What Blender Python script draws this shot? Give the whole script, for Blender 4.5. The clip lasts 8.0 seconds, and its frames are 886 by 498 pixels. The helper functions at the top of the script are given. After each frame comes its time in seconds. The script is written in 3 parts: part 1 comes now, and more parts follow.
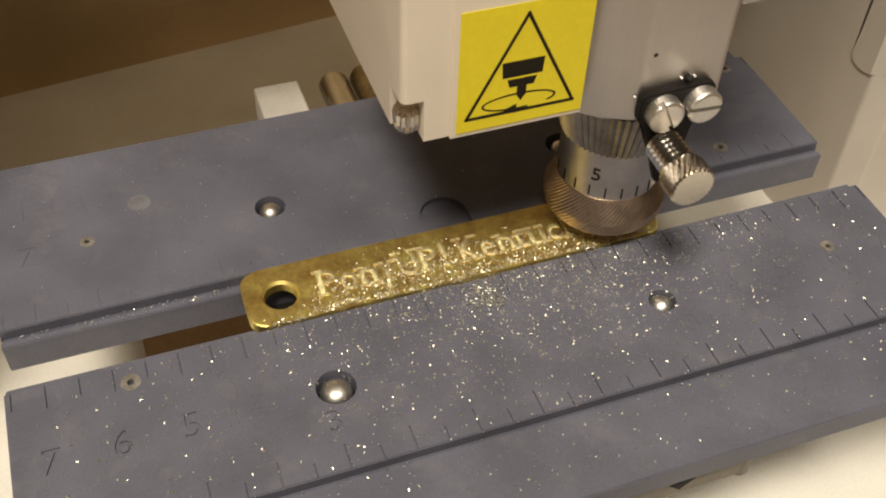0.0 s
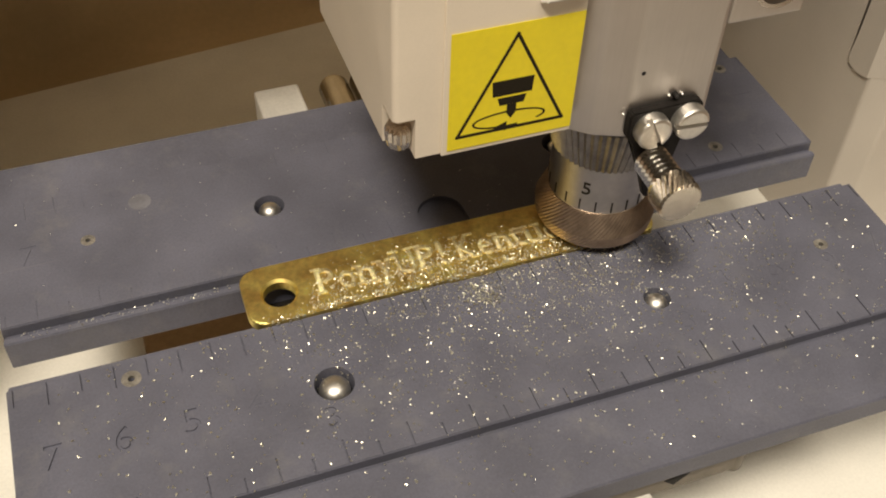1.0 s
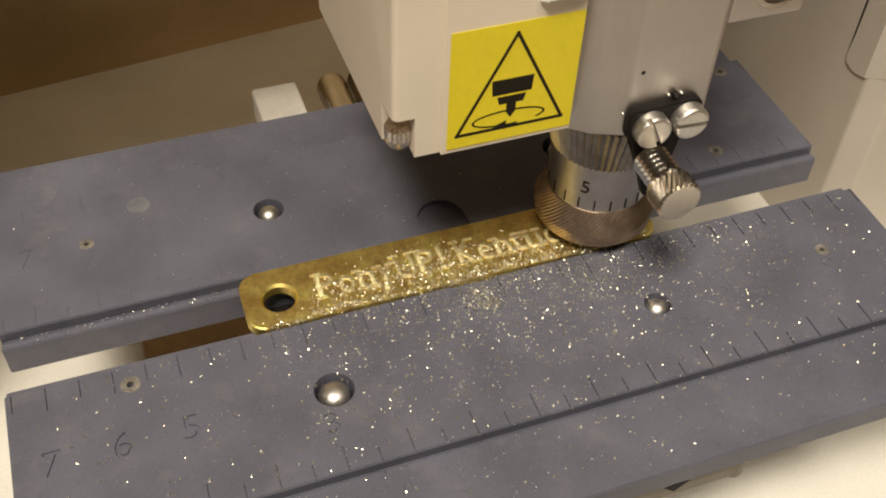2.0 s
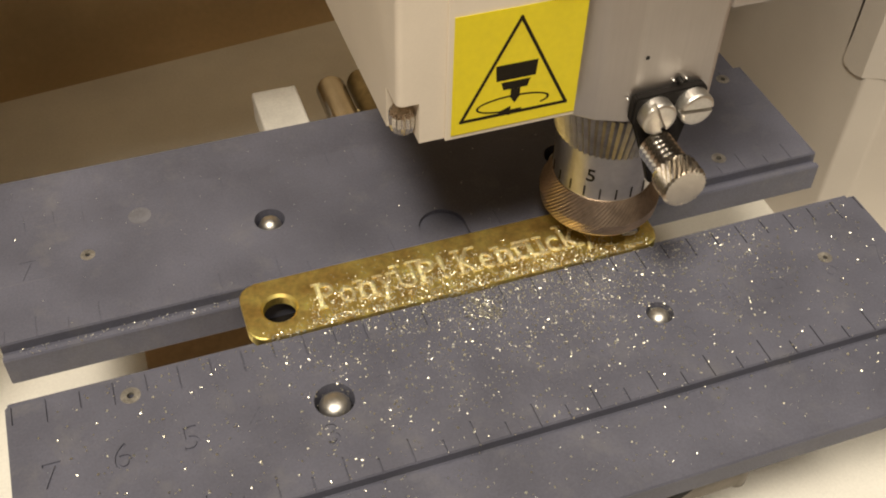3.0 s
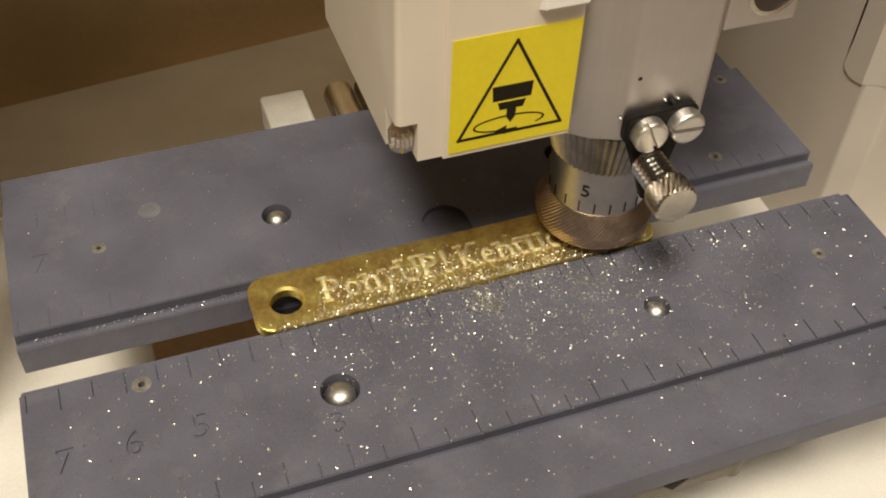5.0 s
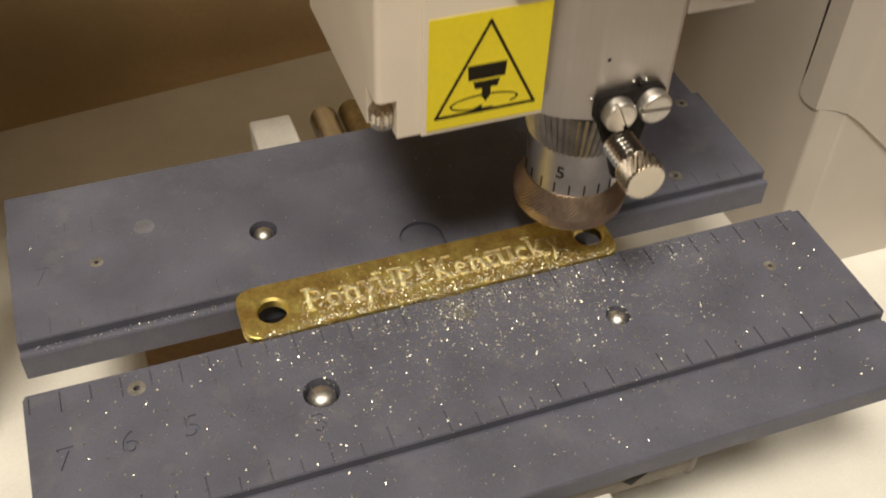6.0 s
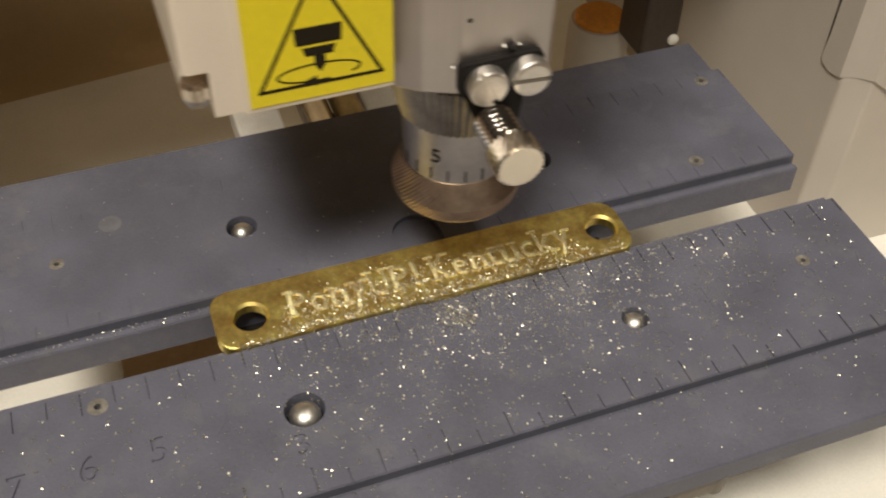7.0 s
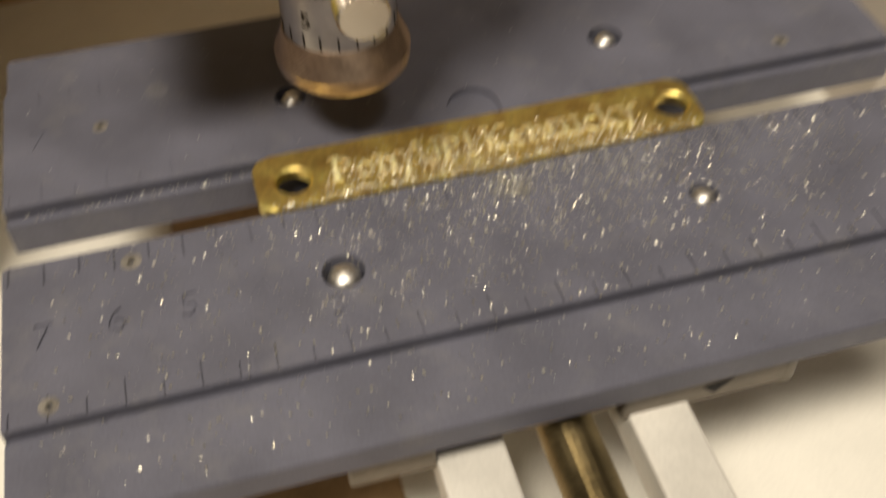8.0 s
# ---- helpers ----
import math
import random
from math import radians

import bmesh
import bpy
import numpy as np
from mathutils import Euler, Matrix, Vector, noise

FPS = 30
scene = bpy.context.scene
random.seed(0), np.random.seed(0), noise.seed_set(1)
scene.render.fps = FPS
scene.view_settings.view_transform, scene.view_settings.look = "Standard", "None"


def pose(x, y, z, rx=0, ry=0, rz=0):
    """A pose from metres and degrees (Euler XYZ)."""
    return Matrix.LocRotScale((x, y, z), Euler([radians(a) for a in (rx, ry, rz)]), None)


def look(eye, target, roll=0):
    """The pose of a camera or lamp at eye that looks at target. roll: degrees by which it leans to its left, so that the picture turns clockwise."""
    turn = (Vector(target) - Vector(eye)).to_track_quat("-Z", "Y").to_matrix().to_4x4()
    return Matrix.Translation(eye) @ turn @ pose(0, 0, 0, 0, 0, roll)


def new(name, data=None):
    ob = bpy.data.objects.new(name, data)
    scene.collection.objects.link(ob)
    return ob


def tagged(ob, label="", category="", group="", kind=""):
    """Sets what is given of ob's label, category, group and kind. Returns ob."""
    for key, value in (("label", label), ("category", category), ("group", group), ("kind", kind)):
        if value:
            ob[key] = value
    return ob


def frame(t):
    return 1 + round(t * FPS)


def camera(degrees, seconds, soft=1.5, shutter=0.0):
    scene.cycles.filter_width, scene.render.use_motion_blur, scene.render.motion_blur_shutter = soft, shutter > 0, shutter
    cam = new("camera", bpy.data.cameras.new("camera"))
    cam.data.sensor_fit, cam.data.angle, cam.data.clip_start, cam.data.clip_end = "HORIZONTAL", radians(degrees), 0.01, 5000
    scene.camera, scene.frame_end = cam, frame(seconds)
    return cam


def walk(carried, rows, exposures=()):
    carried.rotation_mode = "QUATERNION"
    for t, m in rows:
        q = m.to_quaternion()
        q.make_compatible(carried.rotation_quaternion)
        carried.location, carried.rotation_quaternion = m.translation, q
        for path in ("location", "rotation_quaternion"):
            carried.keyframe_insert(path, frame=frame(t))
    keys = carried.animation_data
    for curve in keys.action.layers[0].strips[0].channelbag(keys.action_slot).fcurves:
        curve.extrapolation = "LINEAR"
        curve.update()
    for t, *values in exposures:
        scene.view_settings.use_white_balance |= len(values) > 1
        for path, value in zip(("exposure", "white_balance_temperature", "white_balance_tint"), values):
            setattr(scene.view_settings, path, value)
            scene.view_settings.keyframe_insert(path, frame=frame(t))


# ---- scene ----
cam = camera(45.16, 8.0, soft=1.95, shutter=0.5)
PATH = [
    (0, look((-0.04883, -0.10895, 0.13223), (-0.00867, -0.00634, 0.01622), 2.47)),
    (0.2, look((-0.04948, -0.10842, 0.13354), (-0.00883, -0.00644, 0.01715), 2.87)),
    (0.5, look((-0.04868, -0.10965, 0.13319), (-0.00779, -0.00717, 0.01732), 2.71)),
    (1, look((-0.04906, -0.10960, 0.13338), (-0.00880, -0.00692, 0.01747), 2.47)),
    (1.5, look((-0.04873, -0.11004, 0.13293), (-0.00865, -0.00708, 0.01721), 2.37)),
    (1.7, look((-0.04911, -0.10901, 0.13336), (-0.00848, -0.00699, 0.01699), 2.79)),
    (2.8, look((-0.04802, -0.10956, 0.13471), (-0.00819, -0.00749, 0.01811), 2.57)),
    (3, look((-0.04752, -0.11125, 0.13409), (-0.00807, -0.00811, 0.01831), 2.04)),
    (3.5, look((-0.04810, -0.11194, 0.13501), (-0.00834, -0.00876, 0.01936), 2.28)),
    (4, look((-0.04888, -0.11148, 0.13527), (-0.00895, -0.00833, 0.01966), 2.48)),
    (4.2, look((-0.04940, -0.11103, 0.13498), (-0.00922, -0.00797, 0.01938), 2.52)),
    (5.3, look((-0.04945, -0.11528, 0.13873), (-0.01007, -0.01185, 0.02317), 2.26)),
    (5.5, look((-0.04952, -0.11848, 0.14226), (-0.00993, -0.01499, 0.02684), 2.42)),
    (5.8, look((-0.05085, -0.12192, 0.14782), (-0.00917, -0.01794, 0.03358), 2.96)),
    (6, look((-0.05006, -0.12243, 0.14524), (-0.00873, -0.01752, 0.03173), 2.52)),
    (6.2, look((-0.04852, -0.11712, 0.14353), (-0.00853, -0.01347, 0.02839), 2.37)),
    (6.5, look((-0.04842, -0.11204, 0.13370), (-0.00665, -0.00896, 0.01867), 2.87)),
    (6.8, look((-0.04682, -0.10959, 0.13394), (-0.00594, -0.00748, 0.01775), 2.88)),
    (7, look((-0.04293, -0.11149, 0.13299), (-0.00310, -0.00806, 0.01759), 1.63)),
    (7.1, look((-0.04169, -0.11160, 0.13156), (0.00016, -0.00932, 0.01586), 2.99)),
    (7.2, look((-0.04078, -0.11245, 0.12776), (0.00299, -0.00983, 0.01308), 4.00)),
    (7.3, look((-0.04157, -0.11362, 0.12629), (0.00254, -0.00997, 0.01266), 4.79)),
    (7.4, look((-0.03961, -0.11627, 0.12140), (0.00582, -0.01167, 0.00918), 6.00)),
    (7.5, look((-0.04015, -0.11643, 0.11578), (0.00746, -0.01296, 0.00341), 6.92)),
    (7.6, look((-0.03707, -0.11969, 0.11510), (0.00646, -0.01624, 0.00107), 5.10)),
    (7.7, look((-0.03950, -0.11871, 0.11503), (0.00221, -0.01746, -0.00163), 5.02)),
    (7.8, look((-0.03977, -0.11804, 0.11840), (-0.00303, -0.01658, 0.00026), 2.83)),
    (7.9, look((-0.04443, -0.12430, 0.11265), (-0.00940, -0.01659, -0.00037), 0.78)),
    (8, look((-0.03872, -0.12624, 0.11351), (-0.01253, -0.02088, -0.00402), -1.92)),
]
HEAD_ROWS = [
    (0, pose(0.00003, 0, 0.00000)),
    (0.2, pose(-0.00077, 0, -0.00022)),
    (0.5, pose(-0.00049, 0, -0.00204)),
    (1, pose(-0.00107, 0, -0.00212)),
    (1.5, pose(-0.00085, 0, -0.00225)),
    (1.7, pose(-0.00092, 0, -0.00203)),
    (2.8, pose(0.00024, 0, -0.00128)),
    (3, pose(0.00071, 0, 0.00026)),
    (3.5, pose(-0.00013, 0, -0.00196)),
    (4, pose(-0.00040, 0, -0.00183)),
    (4.2, pose(-0.00094, 0, -0.00180)),
    (5.3, pose(-0.00088, 0, -0.00171)),
    (5.5, pose(-0.00006, 0, -0.00190)),
    (5.8, pose(-0.00076, 0, 0.00310)),
    (6, pose(-0.00028, 0, 0.00701)),
    (6.2, pose(-0.00081, 0, 0.01053)),
    (6.5, pose(-0.00852, 0, 0.01033)),
    (6.8, pose(-0.01633, 0, 0.01076)),
    (7, pose(-0.02131, 0, 0.01115)),
    (7.1, pose(-0.02376, 0, 0.01138)),
    (7.2, pose(-0.02630, 0, 0.01162)),
    (7.3, pose(-0.02827, 0, 0.01182)),
    (7.4, pose(-0.03058, 0, 0.01152)),
    (7.5, pose(-0.03342, 0, 0.01174)),
    (7.6, pose(-0.03652, 0, 0.01139)),
    (7.7, pose(-0.03922, 0, 0.01106)),
    (7.8, pose(-0.04171, 0, 0.01037)),
    (7.9, pose(-0.04405, 0, 0.00913)),
    (8, pose(-0.04625, 0, 0.00821)),
]
TABLE_ROWS = [
    (0, pose(0, 0.00001, 0)),
    (0.2, pose(0, 0.00127, 0)),
    (0.5, pose(0, 0.00105, 0)),
    (1, pose(0, 0.00107, 0)),
    (1.5, pose(0, 0.00144, 0)),
    (1.7, pose(0, 0.00088, 0)),
    (2.8, pose(0, -0.00218, 0)),
    (3, pose(0, -0.00248, 0)),
    (3.5, pose(0, -0.00035, 0)),
    (4, pose(0, -0.00088, 0)),
    (4.2, pose(0, -0.00131, 0)),
    (5.3, pose(0, -0.00010, 0)),
    (5.5, pose(0, 0.00010, 0)),
    (5.8, pose(0, 0.00102, 0)),
    (6, pose(0, 0.00022, 0)),
    (6.2, pose(0, 0.00021, 0)),
    (6.5, pose(0, -0.00109, 0)),
    (6.8, pose(0, -0.00251, 0)),
    (7, pose(0, -0.00291, 0)),
    (7.1, pose(0, -0.00288, 0)),
    (7.2, pose(0, -0.00292, 0)),
    (7.3, pose(0, -0.00349, 0)),
    (7.4, pose(0, -0.00402, 0)),
    (7.5, pose(0, -0.00503, 0)),
    (7.6, pose(0, -0.00610, 0)),
    (7.7, pose(0, -0.00731, 0)),
    (7.8, pose(0, -0.00843, 0)),
    (7.9, pose(0, -0.00936, 0)),
    (8, pose(0, -0.01039, 0)),
]
walk(cam, PATH, exposures=[(0, 0.0, 6500, 10), (4.2, 0.0, 6500, 10), (5.5, -0.1, 6450, 10), (6.5, -0.13, 6250, 10), (7.8, -0.13, 6200, 10), (8, -0.05, 6500, 10)])

# ---- light ----
world = bpy.data.worlds.new("room_air")
scene.world = world
world.use_nodes = True
world.node_tree.nodes["Background"].inputs[0].default_value = (1.0, 0.82, 0.62, 1)
world.node_tree.nodes["Background"].inputs[1].default_value = 0.06


def area_lamp(name, at, target, width, depth, power, colour):
    data = bpy.data.lights.new(name, "AREA")
    data.shape, data.size, data.size_y, data.energy, data.color = "RECTANGLE", width, depth, power, colour
    ob = new(name, data)
    ob.matrix_world = look(at, target)
    return tagged(ob, "warm white ceiling lamp panel", "lamp")


area_lamp("ceiling_lamp", (-0.68, -0.85, 2.2), (0, 0, 0), 0.6, 0.5, 60.0, (1.0, 0.885, 0.715))
area_lamp("ceiling_lamp", (0.46, -0.86, 2.2), (0, 0, 0), 0.5, 0.4, 12.5, (1.0, 0.885, 0.715))

# ---- materials ----
def material(name, colour, rough=0.5, metal=0.0, grain=0.12, scale=900.0, blotch=0.1, blotch_scale=60.0, bump=0.05,
             second=None, stretch=(1, 1, 1), rough_var=0.08, spec=0.5, dust=None):
    """A surface with fine grain, larger blotches and a fine relief, in metres."""
    m = bpy.data.materials.new(name)
    m.use_nodes = True
    nt = m.node_tree
    b = nt.nodes["Principled BSDF"]
    tc = nt.nodes.new("ShaderNodeTexCoord")
    mp = nt.nodes.new("ShaderNodeMapping")
    mp.inputs["Scale"].default_value = stretch
    nt.links.new(tc.outputs["Object"], mp.inputs["Vector"])
    fine, big = nt.nodes.new("ShaderNodeTexNoise"), nt.nodes.new("ShaderNodeTexNoise")
    fine.inputs["Scale"].default_value, fine.inputs["Detail"].default_value = scale, 6
    big.inputs["Scale"].default_value, big.inputs["Detail"].default_value = blotch_scale, 5
    nt.links.new(mp.outputs[0], fine.inputs["Vector"])
    nt.links.new(tc.outputs["Object"], big.inputs["Vector"])
    dark = [c * (1 - blotch) for c in colour]
    light = second or [min(1.0, c * (1 + blotch)) for c in colour]
    ramp = nt.nodes.new("ShaderNodeValToRGB")
    ramp.color_ramp.elements[0].position, ramp.color_ramp.elements[1].position = 0.35, 0.68
    ramp.color_ramp.elements[0].color, ramp.color_ramp.elements[1].color = (*dark, 1), (*light, 1)
    nt.links.new(big.outputs["Fac"], ramp.inputs["Fac"])
    mix = nt.nodes.new("ShaderNodeMix")
    mix.data_type, mix.blend_type = "RGBA", "MULTIPLY"
    mix.inputs["Factor"].default_value = 1.0
    gr = nt.nodes.new("ShaderNodeMapRange")
    gr.inputs["From Min"].default_value, gr.inputs["From Max"].default_value = 0.3, 0.7
    gr.inputs["To Min"].default_value, gr.inputs["To Max"].default_value = 1 - grain, 1 + grain
    nt.links.new(fine.outputs["Fac"], gr.inputs["Value"])
    nt.links.new(ramp.outputs["Color"], mix.inputs["A"])
    nt.links.new(gr.outputs["Result"], mix.inputs["B"])
    last = mix.outputs["Result"]
    if dust:
        # pale smeared dust in uneven patches
        dn = nt.nodes.new("ShaderNodeTexNoise")
        dn.inputs["Scale"].default_value, dn.inputs["Detail"].default_value, dn.inputs["Roughness"].default_value = 130, 9, 0.72
        dn.inputs["Distortion"].default_value = 0.25
        nt.links.new(tc.outputs["Object"], dn.inputs["Vector"])
        dr = nt.nodes.new("ShaderNodeMapRange")
        dr.inputs["From Min"].default_value, dr.inputs["From Max"].default_value = 0.53, 0.78
        dr.inputs["To Max"].default_value = 0.5
        nt.links.new(dn.outputs["Fac"], dr.inputs["Value"])
        dm = nt.nodes.new("ShaderNodeMix")
        dm.data_type = "RGBA"
        dm.inputs["B"].default_value = (*dust, 1)
        nt.links.new(dr.outputs["Result"], dm.inputs["Factor"])
        nt.links.new(last, dm.inputs["A"])
        last = dm.outputs["Result"]
        for turn, size in ((25, 42), (-38, 55)):
            sm = nt.nodes.new("ShaderNodeMapping")
            sm.inputs["Rotation"].default_value = (0, 0, radians(turn))
            sm.inputs["Scale"].default_value = (1, 22, 1)
            nt.links.new(tc.outputs["Object"], sm.inputs["Vector"])
            sn = nt.nodes.new("ShaderNodeTexNoise")
            sn.inputs["Scale"].default_value, sn.inputs["Detail"].default_value = size, 3
            nt.links.new(sm.outputs[0], sn.inputs["Vector"])
            sr = nt.nodes.new("ShaderNodeMapRange")
            sr.inputs["From Min"].default_value, sr.inputs["From Max"].default_value, sr.inputs["To Max"].default_value = 0.70, 0.78, 0.30
            nt.links.new(sn.outputs["Fac"], sr.inputs["Value"])
            sx = nt.nodes.new("ShaderNodeMix")
            sx.data_type = "RGBA"
            sx.inputs["B"].default_value = (*dust, 1)
            nt.links.new(sr.outputs["Result"], sx.inputs["Factor"])
            nt.links.new(last, sx.inputs["A"])
            last = sx.outputs["Result"]
    nt.links.new(last, b.inputs["Base Color"])
    rr = nt.nodes.new("ShaderNodeMapRange")
    rr.inputs["To Min"].default_value, rr.inputs["To Max"].default_value = rough - rough_var, rough + rough_var
    nt.links.new(big.outputs["Fac"], rr.inputs["Value"])
    nt.links.new(rr.outputs["Result"], b.inputs["Roughness"])
    b.inputs["Metallic"].default_value = metal
    b.inputs["Specular IOR Level"].default_value = spec
    if bump:
        bp = nt.nodes.new("ShaderNodeBump")
        bp.inputs["Strength"].default_value, bp.inputs["Distance"].default_value = bump, 0.0004
        nt.links.new(fine.outputs["Fac"], bp.inputs["Height"])
        nt.links.new(bp.outputs["Normal"], b.inputs["Normal"])
    return m


JAW = material("grey_blue_anodised_metal", (0.133, 0.136, 0.178), 0.55, 0.0, 0.10, 2500, 0.14, 70, 0.12, spec=0.4, dust=(0.24, 0.235, 0.24))
JAW_WORN = material("worn_pale_metal", (0.30, 0.28, 0.25), 0.5, 0.4, 0.3, 3000, 0.3, 600, 0.2)
PLUG = material("pale_grey_plug", (0.17, 0.17, 0.195), 0.6, 0.0, 0.1, 2500, 0.15, 300, 0.1)
PIN = material("satin_steel_dome", (0.80, 0.78, 0.74), 0.42, 1.0, 0.06, 1500, 0.06, 200, 0.03)
OILED = material("oiled_dark_bronze", (0.30, 0.25, 0.15), 0.35, 1.0, 0.15, 900, 0.2, 200, 0.1)
# warm brown of the tray where it lies in shadow
TRAY_SHADE = material("brown_tray_shade", (0.46, 0.31, 0.16), 0.6, 0.0, 0.1, 800, 0.15, 60, 0.05)
DARK = material("dark_brown_plastic", (0.05, 0.035, 0.025), 0.5)
# block colour taken down to grey-beige for the shadow under the front jaw
BLOCK = material("grey_beige_shaded_casting", (0.19, 0.165, 0.135), 0.55, 0.0, 0.08, 900, 0.12, 120, 0.1)
STEEL = material("polished_steel", (0.62, 0.60, 0.57), 0.18, 1.0, 0.05, 1500, 0.06, 200, 0.02)
BRUSHED = material("brushed_aluminium", (0.60, 0.572, 0.555), 0.46, 1.0, 0.02, 500, 0.09, 60, 0.03, stretch=(6, 6, 0.25))
NICKEL = material("nickel_knurl", (0.66, 0.60, 0.52), 0.26, 1.0, 0.06, 1500, 0.08, 200, 0.03)
KNURL = material("dull_knurled_steel", (0.36, 0.335, 0.30), 0.38, 1.0, 0.10, 1500, 0.15, 300, 0.05)
BRONZE = material("tarnished_bronze_knurl", (0.50, 0.385, 0.29), 0.38, 1.0, 0.10, 1500, 0.15, 300, 0.05)
COPPER = material("copper_glint", (0.55, 0.30, 0.12), 0.35, 1.0)
RING = material("satin_scale_ring", (0.60, 0.57, 0.53), 0.36, 1.0, 0.05, 900, 0.08, 150, 0.04)
# black oxide parts, and the shade inside the spindle cover
BLACK = material("black_oxide_and_shade", (0.014, 0.012, 0.011), 0.5, 0.0, 0.2, 1500, 0.2, 200, 0.1, spec=0.25)
INK = material("black_ink", (0.02, 0.015, 0.008), 0.6, 0.0, 0.1, 1500, 0.1, 200, 0.0, spec=0.2)
# cover plastic made whiter, for its highlight
GLOSS = material("glossy_highlight_white", (0.85, 0.83, 0.78), 0.15, 0.0, 0.02, 900, 0.03, 80, 0.0)
YELLOW = material("yellow_vinyl", (0.95, 0.80, 0.012), 0.4, 0.0, 0.03, 900, 0.03, 80, 0.02)
CREAM = material("cream_plastic", (0.87, 0.79, 0.67), 0.5, 0.0, 0.015, 3000, 0.05, 40, 0.02)
WALL = material("cream_painted_casing", (0.60, 0.55, 0.49), 0.55, 0.0, 0.015, 2500, 0.06, 30, 0.02)
TRAY = material("white_base_tray", (0.93, 0.91, 0.84), 0.5, 0.0, 0.04, 1800, 0.06, 40, 0.05)
RAIL = material("pale_rail_paint", (0.72, 0.70, 0.65), 0.45, 0.0, 0.06, 1800, 0.10, 120, 0.05)
BROWN = material("brown_back", (0.62, 0.46, 0.25), 0.6, 0.0, 0.04, 600, 0.2, 12, 0.02)
BRASS = material("brass_plate", (0.97, 0.70, 0.235), 0.45, 1.0, 0.14, 1200, 0.22, 250, 0.10)
CUT = material("cut_brass", (0.96, 0.80, 0.44), 0.55, 0.75, 0.25, 4000, 0.15, 500, 0.5)
CHIP = material("brass_chip", (0.98, 0.92, 0.73), 0.32, 0.9, 0.2, 4000, 0.2, 900, 0.1)
# near-black for the shade inside holes
HOLE_SHADE = material("bore_shade", (0.012, 0.011, 0.012), 0.8)
ORANGE = material("orange_cap", (0.72, 0.30, 0.03), 0.5)
ROOM = material("room_paint", (0.075, 0.06, 0.043), 0.8, 0.0, 0.04, 40, 0.05, 2, 0.02)
DESK = material("desk_laminate", (0.25, 0.17, 0.11), 0.5, 0.0, 0.1, 60, 0.12, 6, 0.03, stretch=(1, 8, 1))

# ---- builders; all sizes below in centimetres ----
CM = 0.01


def empty(name, label, category, at=(0, 0, 0), group=""):
    ob = new(name)
    ob.empty_display_size = 0.01
    ob.location = [c * CM for c in at]
    return tagged(ob, label, category, group)


def part(name, bm, mat, parent=None, label="", at=(0, 0, 0), smooth=False):
    bm.transform(Matrix.Scale(CM, 4))
    bmesh.ops.recalc_face_normals(bm, faces=bm.faces)
    me = bpy.data.meshes.new(name)
    bm.to_mesh(me)
    bm.free()
    me.materials.append(mat)
    if smooth:
        for p in me.polygons:
            p.use_smooth = True
        me.set_sharp_from_angle(angle=radians(35))
    ob = new(name, me)
    ob.location = [c * CM for c in at]
    ob.parent = parent
    return tagged(ob, label)


def box(x0, x1, y0, y1, z0, z1, bevel=0.0, segments=2, bm=None):
    own = bmesh.new()
    bmesh.ops.create_cube(own, size=1)
    own.transform(Matrix.Translation(((x0 + x1) / 2, (y0 + y1) / 2, (z0 + z1) / 2)) @ Matrix.Diagonal((x1 - x0, y1 - y0, z1 - z0, 1)))
    if bevel:
        bmesh.ops.bevel(own, geom=own.edges[:], offset=bevel, segments=segments, affect="EDGES", profile=0.5)
    if bm is None:
        return own
    join(bm, own)
    return bm


def join(bm, other):
    me = bpy.data.meshes.new("joined")
    other.to_mesh(me)
    other.free()
    bm.from_mesh(me)
    bpy.data.meshes.remove(me)
    return bm


def turned(profile, steps=48, axis="z", at=(0, 0, 0), knurl=0.0, teeth=0, diamond=0):
    """A turned body from (radius, height) pairs; knurl: depth of lengthwise teeth."""
    bm = bmesh.new()
    rings = []
    n = teeth * 2 if teeth else steps
    if diamond:
        fine = [profile[0]]
        for (r0, h0), (r1, h1) in zip(profile, profile[1:]):
            k = max(1, round(diamond * math.hypot(r1 - r0, h1 - h0)))
            fine += [(r0 + (r1 - r0) * q / k, h0 + (h1 - h0) * q / k) for q in range(1, k + 1)]
        profile = fine
    for row, (r, h) in enumerate(profile):
        ring = []
        for i in range(n):
            a = 2 * math.pi * i / n
            rr = r - (knurl if teeth and (i + (row if diamond else 0)) % 2 and r > 0.05 else 0)
            ring.append(bm.verts.new((rr * math.cos(a), rr * math.sin(a), h)))
        rings.append(ring)
    for a, b in zip(rings, rings[1:]):
        for i in range(n):
            bm.faces.new((a[i], a[(i + 1) % n], b[(i + 1) % n], b[i]))
    bm.faces.new(rings[0])
    bm.faces.new(rings[-1])
    if axis == "y":
        bm.transform(Matrix.Rotation(radians(90), 4, "X"))
    if axis == "x":
        bm.transform(Matrix.Rotation(radians(90), 4, "Y"))
    bm.transform(Matrix.Translation(at))
    return bm


